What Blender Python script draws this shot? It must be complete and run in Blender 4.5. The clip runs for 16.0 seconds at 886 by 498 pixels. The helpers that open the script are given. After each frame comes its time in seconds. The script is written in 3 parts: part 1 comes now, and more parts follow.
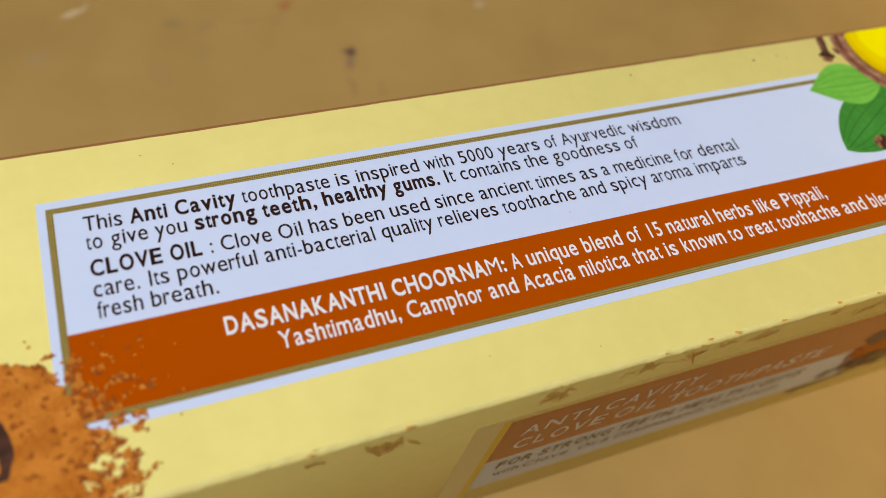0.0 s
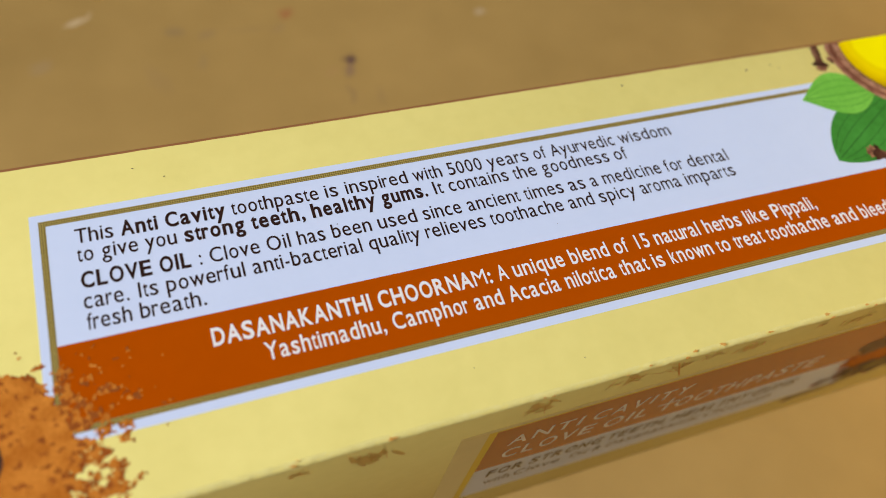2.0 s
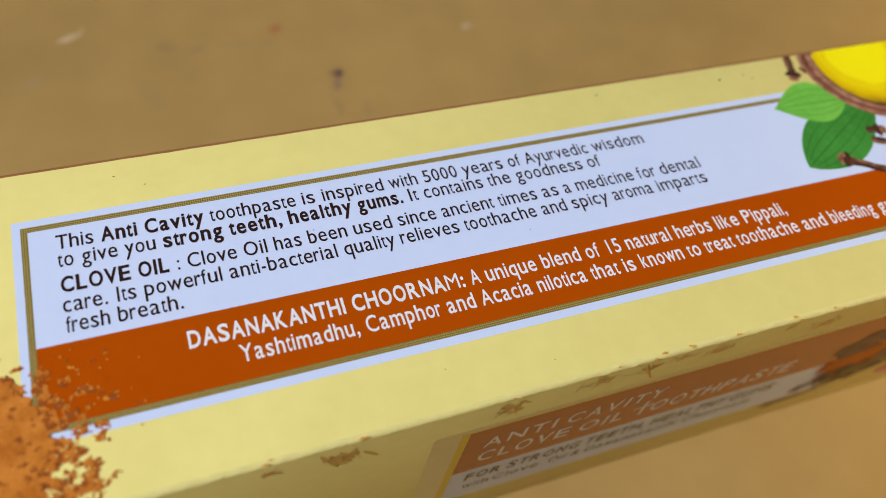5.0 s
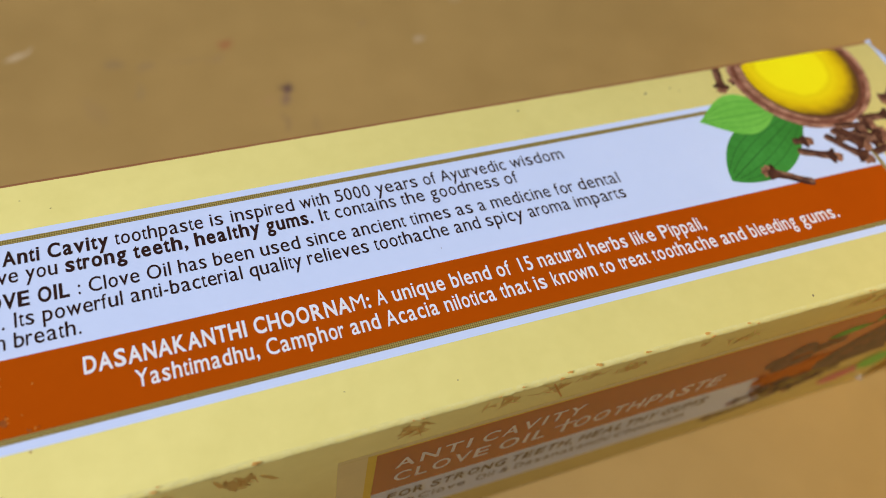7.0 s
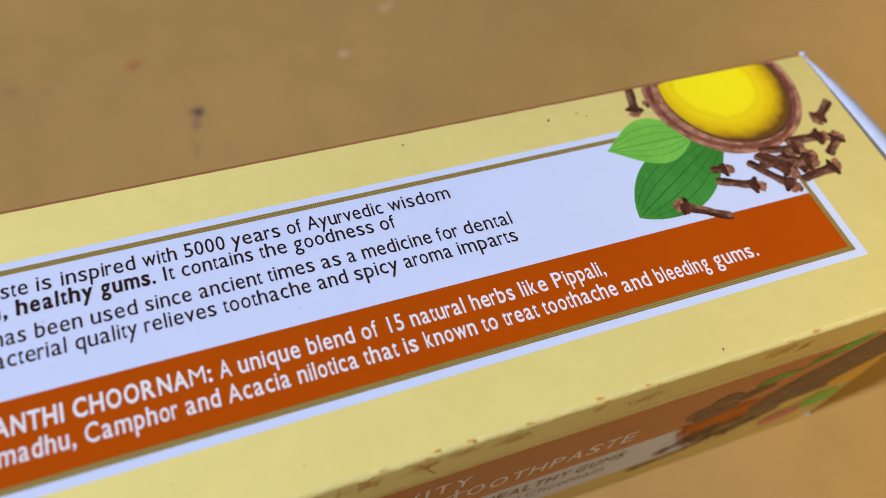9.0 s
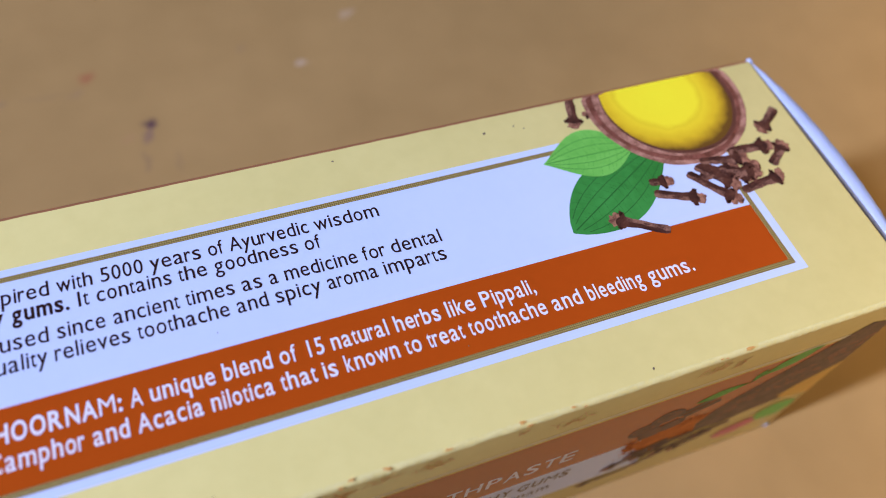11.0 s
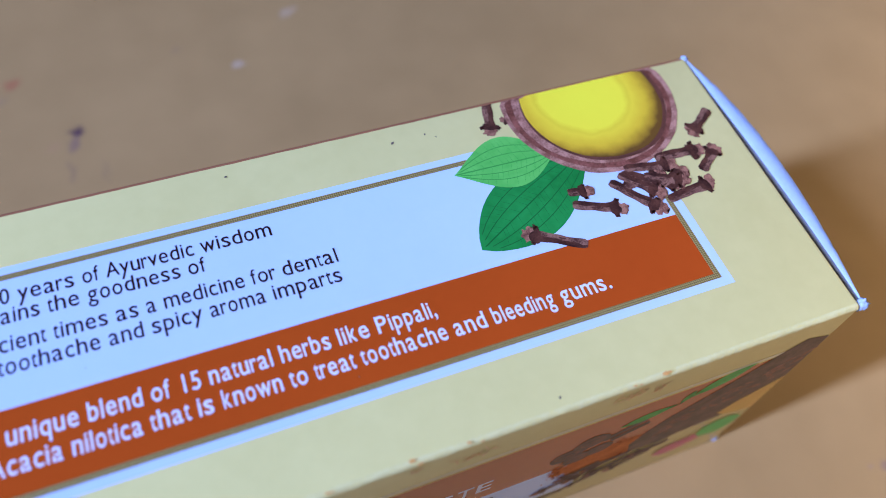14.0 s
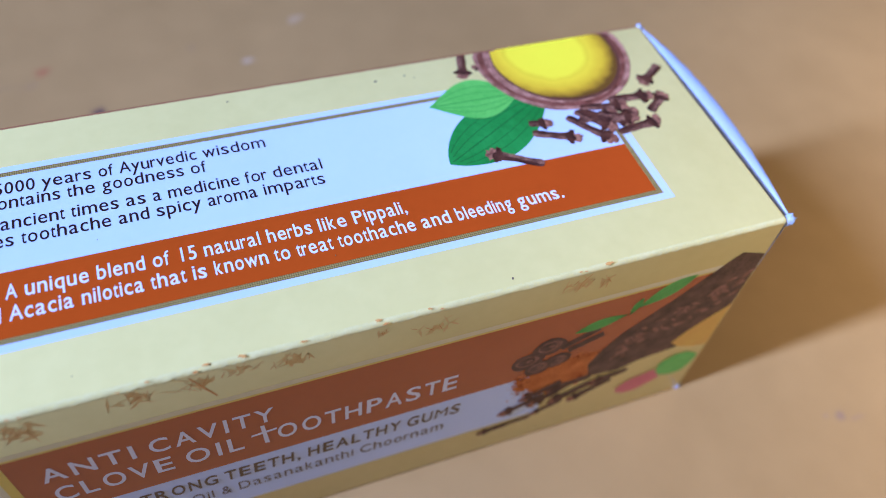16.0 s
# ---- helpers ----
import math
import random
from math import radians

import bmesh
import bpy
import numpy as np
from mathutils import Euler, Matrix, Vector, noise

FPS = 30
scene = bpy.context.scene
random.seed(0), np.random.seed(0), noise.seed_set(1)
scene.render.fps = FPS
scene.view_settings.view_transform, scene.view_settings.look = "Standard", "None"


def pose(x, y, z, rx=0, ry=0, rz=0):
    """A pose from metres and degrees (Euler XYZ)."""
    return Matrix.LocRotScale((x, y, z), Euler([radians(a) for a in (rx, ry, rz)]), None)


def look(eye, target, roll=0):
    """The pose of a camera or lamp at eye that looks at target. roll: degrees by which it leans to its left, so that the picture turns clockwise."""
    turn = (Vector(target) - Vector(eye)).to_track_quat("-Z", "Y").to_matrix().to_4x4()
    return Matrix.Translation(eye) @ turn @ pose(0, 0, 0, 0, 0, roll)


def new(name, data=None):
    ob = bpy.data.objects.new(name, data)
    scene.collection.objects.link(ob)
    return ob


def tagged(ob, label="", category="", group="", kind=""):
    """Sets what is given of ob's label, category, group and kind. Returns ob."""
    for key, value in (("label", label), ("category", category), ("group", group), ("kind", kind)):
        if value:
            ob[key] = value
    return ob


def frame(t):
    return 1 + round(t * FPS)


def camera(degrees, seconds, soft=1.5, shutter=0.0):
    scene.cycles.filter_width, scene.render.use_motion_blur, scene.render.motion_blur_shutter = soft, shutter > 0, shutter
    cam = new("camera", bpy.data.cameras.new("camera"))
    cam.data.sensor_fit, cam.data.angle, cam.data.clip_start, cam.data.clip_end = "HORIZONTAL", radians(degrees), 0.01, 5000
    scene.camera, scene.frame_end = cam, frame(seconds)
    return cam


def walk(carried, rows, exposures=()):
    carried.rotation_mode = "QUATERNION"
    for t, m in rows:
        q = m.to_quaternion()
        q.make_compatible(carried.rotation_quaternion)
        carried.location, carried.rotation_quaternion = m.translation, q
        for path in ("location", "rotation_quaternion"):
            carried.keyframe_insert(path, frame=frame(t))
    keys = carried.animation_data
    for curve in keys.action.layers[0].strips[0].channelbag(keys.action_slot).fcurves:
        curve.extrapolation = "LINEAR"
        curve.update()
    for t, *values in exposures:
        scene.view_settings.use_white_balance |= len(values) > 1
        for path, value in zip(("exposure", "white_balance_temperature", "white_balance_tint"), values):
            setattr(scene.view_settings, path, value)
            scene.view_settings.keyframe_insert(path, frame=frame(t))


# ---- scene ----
# The walk, in millimetres; each target lies on the line of sight.
MM = 0.001
PATH = [
    (0, (-128.07, -22.34, 120.34), (-97.95, 23.76, 36.87), 16.53),
    (0.5, (-126.09, -23.73, 121.75), (-96.70, 22.63, 38.16), 15.98),
    (1, (-125.40, -22.19, 121.80), (-96.66, 24.14, 37.97), 15.48),
    (1.5, (-124.22, -21.61, 122.63), (-95.79, 24.73, 38.70), 15.23),
    (2, (-125.17, -22.62, 122.26), (-96.66, 24.02, 38.52), 15.17),
    (2.5, (-125.08, -24.76, 123.01), (-96.99, 22.10, 39.25), 14.76),
    (3, (-123.90, -25.82, 123.47), (-95.77, 21.35, 39.90), 14.56),
    (5.5, (-122.15, -25.75, 123.74), (-93.43, 22.95, 41.26), 14.14),
    (6, (-119.10, -26.30, 124.09), (-90.56, 22.63, 41.68), 13.75),
    (6.5, (-115.74, -28.03, 124.80), (-87.36, 21.12, 42.46), 13.32),
    (7, (-111.43, -27.93, 125.84), (-83.23, 21.30, 43.49), 12.91),
    (7.5, (-107.76, -26.66, 126.28), (-79.88, 22.56, 43.82), 12.39),
    (8, (-101.25, -25.14, 125.15), (-73.51, 24.18, 42.70), 11.83),
    (8.5, (-94.77, -23.93, 124.26), (-67.19, 25.17, 41.62), 11.47),
    (9, (-91.83, -22.40, 122.72), (-64.24, 26.54, 40.00), 11.26),
    (11.5, (-79.20, -22.55, 123.35), (-52.03, 26.28, 40.42), 10.06),
    (12, (-75.11, -22.67, 120.91), (-48.28, 25.85, 37.69), 9.68),
    (12.5, (-70.78, -22.38, 120.50), (-44.17, 25.62, 36.90), 9.48),
    (13, (-69.82, -22.09, 120.83), (-43.23, 25.74, 37.13), 9.46),
    (13.5, (-70.98, -21.81, 120.71), (-44.24, 25.99, 37.05), 9.56),
    (14, (-68.74, -20.93, 120.93), (-42.04, 27.08, 37.37), 9.32),
    (14.5, (-68.14, -22.60, 121.55), (-41.50, 26.15, 38.40), 8.91),
    (15, (-63.93, -25.37, 119.32), (-37.19, 24.87, 37.09), 8.34),
    (15.5, (-65.10, -34.84, 119.15), (-37.95, 18.52, 39.06), 7.86),
    (16, (-72.09, -44.65, 118.89), (-44.41, 11.27, 40.74), 8.03),
]
cam = camera(58.7, 16.0, soft=0.8)
cam.data.dof.use_dof, cam.data.dof.focus_distance, cam.data.dof.aperture_fstop = True, 0.094, 15.0
EXPOSURES = [(0.0, -0.05, 6550, 11), (3.0, -0.05, 6450, 11), (5.5, -0.08, 6100, 13), (9.2, -0.05, 5800, 19), (11.3, -0.03, 4800, 33), (12.5, -0.04, 4250, 33), (14.5, -0.02, 4100, 33), (16.0, 0.2, 4150, 33)]
walk(cam, [(t, look(Vector(eye) * MM, Vector(target) * MM, roll)) for t, eye, target, roll in PATH], EXPOSURES)

# ---- light: one window in the left wall with daylight beyond it, and an added warm fill spot ----
world = bpy.data.worlds.new("sky")
scene.world = world
world.use_nodes = True
wn = world.node_tree
sky = wn.nodes.new("ShaderNodeTexSky")
sky.sky_type, sky.sun_disc, sky.sun_elevation, sky.sun_rotation = "NISHITA", False, radians(35), radians(-90)
wn.nodes["Background"].inputs["Strength"].default_value = 0.1
wn.links.new(sky.outputs["Color"], wn.nodes["Background"].inputs["Color"])

WIN_X, WIN_Y, WIN_Z, WIN_W, WIN_H = -2.1, -0.10, 1.42, 0.16, 0.90
day = bpy.data.lights.new("window_daylight", "AREA")
day.shape, day.size, day.size_y, day.energy, day.color = "RECTANGLE", WIN_W, WIN_H, 104.0, (0.91, 0.95, 1.0)
lamp = new("window_daylight", day)
lamp.matrix_world = look((WIN_X - 0.02, WIN_Y, WIN_Z), (0, 0, 0))

# added warm fill: unseen ceiling spot behind the viewer, turned to the carton's end
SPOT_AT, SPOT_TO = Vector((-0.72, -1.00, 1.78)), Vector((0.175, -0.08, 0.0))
glow = bpy.data.lights.new("added_warm_fill", "SPOT")
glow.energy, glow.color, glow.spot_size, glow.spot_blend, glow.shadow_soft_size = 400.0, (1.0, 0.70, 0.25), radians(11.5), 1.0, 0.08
beam = new("added_warm_fill", glow)
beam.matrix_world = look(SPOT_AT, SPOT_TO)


# ---- materials ----
def material(name, color, rough=0.5, second=None, scale=200.0, amount=0.5, bump=0.0, bump_scale=600.0, metal=0.0, spec=0.5, detail=4.0, coat=0.0):
    """A surface with two tones mixed by noise at two scales, and a fine relief. Scales are per metre."""
    m = bpy.data.materials.new(name)
    m.use_nodes = True
    nt = m.node_tree
    b = nt.nodes["Principled BSDF"]
    b.inputs["Roughness"].default_value, b.inputs["Metallic"].default_value = rough, metal
    b.inputs["Specular IOR Level"].default_value, b.inputs["Coat Weight"].default_value = spec, coat
    b.inputs["Coat Roughness"].default_value = 0.25
    co = nt.nodes.new("ShaderNodeTexCoord").outputs["Object"]

    def noisy(s, d):
        n = nt.nodes.new("ShaderNodeTexNoise")
        n.inputs["Scale"].default_value, n.inputs["Detail"].default_value = s, d
        nt.links.new(co, n.inputs["Vector"])
        return n.outputs["Fac"]

    second = second or tuple(c * 0.9 for c in color)
    ramp = nt.nodes.new("ShaderNodeValToRGB")
    ramp.color_ramp.elements[0].position, ramp.color_ramp.elements[1].position = 0.5 - 0.5 * (1 - amount) - 0.02, 0.5 + 0.5 * (1 - amount) + 0.02
    ramp.color_ramp.elements[0].color, ramp.color_ramp.elements[1].color = (*color, 1), (*second, 1)
    mean = nt.nodes.new("ShaderNodeMath")
    mean.operation = "MULTIPLY_ADD"
    mean.inputs[1].default_value = 0.35
    half = nt.nodes.new("ShaderNodeMath")
    half.operation = "MULTIPLY"
    half.inputs[1].default_value = 0.65
    nt.links.new(noisy(scale, detail), half.inputs[0])
    nt.links.new(noisy(scale * 6.3, 2.0), mean.inputs[0])
    nt.links.new(half.outputs[0], mean.inputs[2])
    nt.links.new(mean.outputs[0], ramp.inputs["Fac"])
    nt.links.new(ramp.outputs["Color"], b.inputs["Base Color"])
    if bump:
        bp = nt.nodes.new("ShaderNodeBump")
        bp.inputs["Strength"].default_value, bp.inputs["Distance"].default_value = bump, 0.0002
        nt.links.new(noisy(bump_scale, 5.0), bp.inputs["Height"])
        nt.links.new(bp.outputs["Normal"], b.inputs["Normal"])
    return m


CARD_YELLOW = material("yellow printed card", (0.80, 0.70, 0.24), 0.27, (0.70, 0.605, 0.19), 75, 0.4, 0.05, 1600, spec=0.3)
CARD_WORN = material("scuffed card edge", (0.68, 0.59, 0.19), 0.8, (0.75, 0.67, 0.27), 700, 0.6, 0.14, 2500, spec=0.2)
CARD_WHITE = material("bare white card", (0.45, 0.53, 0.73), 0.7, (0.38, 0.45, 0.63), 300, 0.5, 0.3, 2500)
# dark grey that puts the slit's shade into the colour of the flap's inner wall
SLIT_SHADE = material("slit shade grey", (0.26, 0.25, 0.25), 0.9, (0.19, 0.18, 0.18), 600, 0.6, 0.3, 2500)
CARD_BROWN = material("rust brown print", (0.36, 0.16, 0.06), 0.45, (0.28, 0.11, 0.04), 120, 0.4, 0.1, 1500)
INK_WHITE = material("white print", (0.62, 0.70, 0.90), 0.3, (0.58, 0.665, 0.87), 90, 0.4, 0.12, 600, spec=0.45)
INK_ORANGE = material("burnt orange print", (0.43, 0.072, 0.0), 0.42, (0.39, 0.062, 0.0), 90, 0.4, 0.08, 900, spec=0.02)
INK_CHESTNUT = material("chestnut brown print", (0.45, 0.122, 0.014), 0.25, (0.40, 0.105, 0.012), 90, 0.4, 0.03, 900, spec=0.3)
INK_DARK = material("dark brown lettering", (0.022, 0.009, 0.008), 0.4, (0.035, 0.015, 0.012), 800, 0.6, spec=0.15)
INK_BROWN = material("brown lettering", (0.13, 0.075, 0.03), 0.4, (0.09, 0.05, 0.02), 800, 0.6)
INK_PALE = material("white lettering", (0.82, 0.80, 0.80), 0.4, (0.74, 0.70, 0.70), 800, 0.5)
INK_TAN = material("tan ornament print", (0.75, 0.56, 0.165), 0.35, (0.71, 0.48, 0.12), 500, 0.6, spec=0.4)
INK_RUST = material("rust fold print", (0.68, 0.39, 0.09), 0.5, (0.58, 0.27, 0.05), 900, 0.7, spec=0.2)
INK_LEMON = material("bright yellow print", (0.80, 0.60, 0.03), 0.4)
POWDER = material("spice powder print", (0.64, 0.235, 0.035), 0.5, (0.40, 0.115, 0.012), 420, 0.7, 0.0, 1500, detail=8, spec=0.02)
POWDER_DARK = material("dark spice specks", (0.36, 0.10, 0.018), 0.7, (0.22, 0.055, 0.010), 700, 0.7, spec=0.02)
CLOVE = material("clove print", (0.11, 0.042, 0.022), 0.45, (0.035, 0.013, 0.009), 620, 0.8, detail=7, spec=0.2)
CLOVE_DARK = material("dark clove print", (0.145, 0.072, 0.045), 0.35, (0.045, 0.020, 0.013), 480, 0.8, detail=8, spec=0.2)
CLOVE_LIGHT = material("pale clove print", (0.36, 0.18, 0.11), 0.45, (0.13, 0.055, 0.028), 800, 0.7, spec=0.2)
CLOVE_STEM = material("clove stem print", (0.275, 0.138, 0.080), 0.45, (0.075, 0.031, 0.020), 700, 0.85, detail=7, spec=0.1)
CLOVE_HEAD = material("clove bud print", (0.38, 0.18, 0.095), 0.45, (0.13, 0.05, 0.03), 1100, 0.85, detail=7, spec=0.1)
LEAF_LIGHT = material("light green leaf print", (0.12, 0.40, 0.04), 0.4, (0.22, 0.56, 0.08), 130, 0.6, spec=0.2)
LEAF_DARK = material("deep green leaf print", (0.034, 0.175, 0.02), 0.4, (0.066, 0.30, 0.045), 150, 0.6, spec=0.2)
VEIN = material("deep leaf vein print", (0.028, 0.135, 0.02), 0.4, spec=0.2)
VEIN_LIGHT = material("light leaf vein print", (0.085, 0.32, 0.035), 0.4, spec=0.2)
BOWL = material("reddish wood bowl print", (0.48, 0.25, 0.155), 0.4, (0.21, 0.09, 0.05), 620, 0.85, detail=7, spec=0.2)
BOWL_MID = material("dark red bowl print", (0.27, 0.10, 0.06), 0.4, (0.12, 0.04, 0.02), 600, 0.8, detail=7, spec=0.2)
INK_CREAM = material("cream line print", (0.80, 0.71, 0.36), 0.3)
BOWL_EDGE = material("dark bowl rim print", (0.15, 0.055, 0.03), 0.4, (0.08, 0.03, 0.015), 520, 0.7)
OIL = material("yellow oil print", (0.80, 0.66, 0.0), 0.4, (0.84, 0.74, 0.0), 110, 0.5, spec=0.2)
OIL_AMBER = material("orange oil print", (0.62, 0.33, 0.03), 0.4, (0.66, 0.44, 0.03), 250, 0.6, spec=0.2)
PINK = material("pink petal print", (0.62, 0.16, 0.17), 0.4, (0.50, 0.10, 0.12), 300, 0.6)
DUST = material("dark dust", (0.20, 0.15, 0.08), 0.8, (0.12, 0.08, 0.05), 3000, 0.6)
PLASTER = material("tan wall paint", (0.18, 0.110, 0.024), 0.8, (0.155, 0.094, 0.02), 3, 0.4, 0.2, 40)
CEILING = material("buff ceiling paint", (0.38, 0.25, 0.065), 0.9, (0.34, 0.22, 0.055), 2, 0.4)
FLOOR = material("brown floor tile", (0.26, 0.20, 0.13), 0.5, (0.21, 0.16, 0.10), 5, 0.5)
WOOD = material("brown table leg", (0.20, 0.11, 0.05), 0.5, (0.13, 0.07, 0.03), 20, 0.6)
FRAME_PAINT = material("white window paint", (0.75, 0.74, 0.70), 0.5)


def gold_ink():
    """Gold line print, broken by a fine screen of dark dots."""
    m = material("gold screened print", (0.36, 0.25, 0.05), 0.38)
    nt = m.node_tree
    b = nt.nodes["Principled BSDF"]
    co = nt.nodes.new("ShaderNodeTexCoord")
    turn = nt.nodes.new("ShaderNodeMapping")
    turn.inputs["Rotation"].default_value = (0, 0, radians(45))
    ch = nt.nodes.new("ShaderNodeTexChecker")
    ch.inputs["Scale"].default_value = 5400
    ch.inputs["Color1"].default_value, ch.inputs["Color2"].default_value = (0.37, 0.285, 0.08, 1), (0.16, 0.11, 0.02, 1)
    nt.links.new(co.outputs["Object"], turn.inputs["Vector"])
    nt.links.new(turn.outputs["Vector"], ch.inputs["Vector"])
    nt.links.new(ch.outputs["Color"], b.inputs["Base Color"])
    return m


GOLD = gold_ink()


def oil_ink():
    """Yellow oil as printed: bright in the middle, amber and brown towards the rim."""
    m = material("yellow oil photo print", (0.8, 0.66, 0.0), 0.45, spec=0.03)
    nt = m.node_tree
    b = nt.nodes["Principled BSDF"]
    co = nt.nodes.new("ShaderNodeTexCoord").outputs["Object"]
    mp = nt.nodes.new("ShaderNodeMapping")
    mp.vector_type = "TEXTURE"
    mp.inputs["Location"].default_value = (-18.0 * MM, 39.6 * MM, 45.3 * MM)
    mp.inputs["Scale"].default_value = (10.6 * MM, 10.6 * MM, 1)
    far = nt.nodes.new("ShaderNodeVectorMath")
    far.operation = "LENGTH"
    n = nt.nodes.new("ShaderNodeTexNoise")
    n.inputs["Scale"].default_value, n.inputs["Detail"].default_value = 500, 6
    add = nt.nodes.new("ShaderNodeMath")
    add.operation = "MULTIPLY_ADD"
    add.inputs[1].default_value = 0.12
    ramp = nt.nodes.new("ShaderNodeValToRGB")
    stops = ((0.0, (0.88, 0.79, 0.0)), (0.60, (0.87, 0.75, 0.0)), (0.68, (0.76, 0.59, 0.0)), (0.73, (0.80, 0.62, 0.0)), (0.88, (0.68, 0.47, 0.0)), (0.98, (0.42, 0.26, 0.005)), (1.06, (0.14, 0.07, 0.01)))
    el = ramp.color_ramp.elements
    while len(el) < len(stops):
        el.new(0.5)
    for e, (p, c) in zip(el, stops):
        e.position, e.color = min(1.0, p / 1.1), (*c, 1)
    scale = nt.nodes.new("ShaderNodeMath")
    scale.operation = "DIVIDE"
    scale.inputs[1].default_value = 1.1
    nt.links.new(co, mp.inputs["Vector"])
    nt.links.new(co, n.inputs["Vector"])
    nt.links.new(mp.outputs[0], far.inputs[0])
    nt.links.new(n.outputs["Fac"], add.inputs[0])
    nt.links.new(far.outputs["Value"], add.inputs[2])
    nt.links.new(add.outputs[0], scale.inputs[0])
    nt.links.new(scale.outputs[0], ramp.inputs["Fac"])
    nt.links.new(ramp.outputs["Color"], b.inputs["Base Color"])
    return m


OIL_PHOTO = oil_ink()


def table_laminate():
    """Tan laminate with faint clouds and its own ink spots and scuffs."""
    m = material("tan table laminate", (0.42, 0.264, 0.083), 0.38, (0.30, 0.184, 0.054), 15, 0.5, 0.05, 900)
    nt = m.node_tree
    b = nt.nodes["Principled BSDF"]
    base = b.inputs["Base Color"].links[0].from_socket
    co = nt.nodes.new("ShaderNodeTexCoord").outputs["Object"]
    wob = nt.nodes.new("ShaderNodeTexNoise")
    wob.inputs["Scale"].default_value, wob.inputs["Detail"].default_value = 260, 3
    nt.links.new(co, wob.inputs["Vector"])
    shift = nt.nodes.new("ShaderNodeVectorMath")
    shift.operation = "MULTIPLY_ADD"
    shift.inputs[1].default_value = (0.004, 0.004, 0)
    nt.links.new(wob.outputs["Color"], shift.inputs[0])
    nt.links.new(co, shift.inputs[2])
    # x, y, length, width (mm), turn (degrees), colour, strength
    spots = [
        (-88.0, 95.5, 1.7, 1.5, 0, (0.06, 0.025, 0.045), 0.9),
        (-88.5, 92.6, 1.2, 2.6, 0, (0.16, 0.09, 0.09), 0.5),
        (-89.8, 85.5, 0.9, 2.8, 0, (0.20, 0.12, 0.07), 0.35),
        (-92.5, 93.0, 2.2, 1.2, 20, (0.40, 0.22, 0.09), 0.3),
        (-98.1, 111.5, 1.9, 1.5, 0, (0.34, 0.10, 0.04), 0.6),
        (-84.0, 84.0, 1.0, 3.4, 8, (0.24, 0.15, 0.07), 0.25),
        (-107.0, 108.0, 5.5, 0.5, -8, (0.26, 0.17, 0.08), 0.3),
        (-127.0, 97.0, 2.0, 5.0, 25, (0.30, 0.19, 0.08), 0.25),
        (-100.5, 107.5, 2.5, 1.2, 40, (0.30, 0.19, 0.09), 0.35),
        (-122.2, 110.1, 2.4, 1.5, -20, (0.24, 0.16, 0.08), 0.5),
        (-115.5, 107.5, 1.8, 1.3, 0, (0.26, 0.17, 0.09), 0.4),
        (-117.5, 100.5, 1.2, 2.6, -10, (0.28, 0.19, 0.09), 0.3),
        (-140.5, 116.0, 3.6, 0.9, 35, (0.70, 0.55, 0.36), 0.42),
        (-148.0, 104.0, 3.0, 1.6, 30, (0.32, 0.22, 0.12), 0.35),
        (-54.0, 105.0, 1.4, 1.1, 0, (0.70, 0.58, 0.44), 0.30),
        (24.2, -13.8, 1.0, 0.7, 0, (0.16, 0.11, 0.12), 0.45),
        (26.8, -14.4, 1.4, 0.5, -10, (0.28, 0.18, 0.13), 0.35),
        (21.8, -13.2, 0.8, 0.5, 0, (0.30, 0.20, 0.14), 0.4),
        (-66.0, 112.0, 1.6, 1.0, 10, (0.28, 0.18, 0.10), 0.25),
        (-40.0, 118.0, 2.4, 1.0, 30, (0.60, 0.46, 0.30), 0.3),
    ]
    for x, y, ln, wd, deg, color, k in spots:
        mp = nt.nodes.new("ShaderNodeMapping")
        mp.vector_type = "TEXTURE"
        mp.inputs["Location"].default_value = ((x + 2) * MM, (y + 2) * MM, 0)
        mp.inputs["Rotation"].default_value = (0, 0, radians(deg))
        mp.inputs["Scale"].default_value = (ln * MM, wd * MM, 1)
        nt.links.new(shift.outputs[0], mp.inputs["Vector"])
        far = nt.nodes.new("ShaderNodeVectorMath")
        far.operation = "LENGTH"
        nt.links.new(mp.outputs[0], far.inputs[0])
        fade = nt.nodes.new("ShaderNodeMapRange")
        fade.interpolation_type = "SMOOTHSTEP"
        for key, value in (("From Min", 0.35), ("From Max", 1.25), ("To Min", k), ("To Max", 0.0)):
            fade.inputs[key].default_value = value
        nt.links.new(far.outputs["Value"], fade.inputs["Value"])
        mix = nt.nodes.new("ShaderNodeMix")
        mix.data_type = "RGBA"
        mix.inputs[7].default_value = (*color, 1)
        nt.links.new(fade.outputs[0], mix.inputs[0])
        nt.links.new(base, mix.inputs[6])
        base = mix.outputs[2]
    nt.links.new(base, b.inputs["Base Color"])
    return m


LAMINATE = table_laminate()


# ---- building helpers ----
def part(name, bm, mat, parent=None, label="", smooth=False):
    me = bpy.data.meshes.new(name)
    bm.to_mesh(me)
    bm.free()
    me.materials.append(mat)
    for f in me.polygons:
        f.use_smooth = smooth
    ob = new(name, me)
    ob.parent = parent
    return tagged(ob, label)


def block(lo, hi, bevel=0.0, segments=2):
    """A bevelled block between two corners, in metres."""
    bm = bmesh.new()
    bmesh.ops.create_cube(bm, size=1)
    for v in bm.verts:
        v.co = Vector([a + (b - a) * (c + 0.5) for a, b, c in zip(lo, hi, v.co)])
    if bevel:
        bmesh.ops.bevel(bm, geom=list(bm.edges), offset=bevel, segments=segments, affect="EDGES", profile=0.5)
    return bm


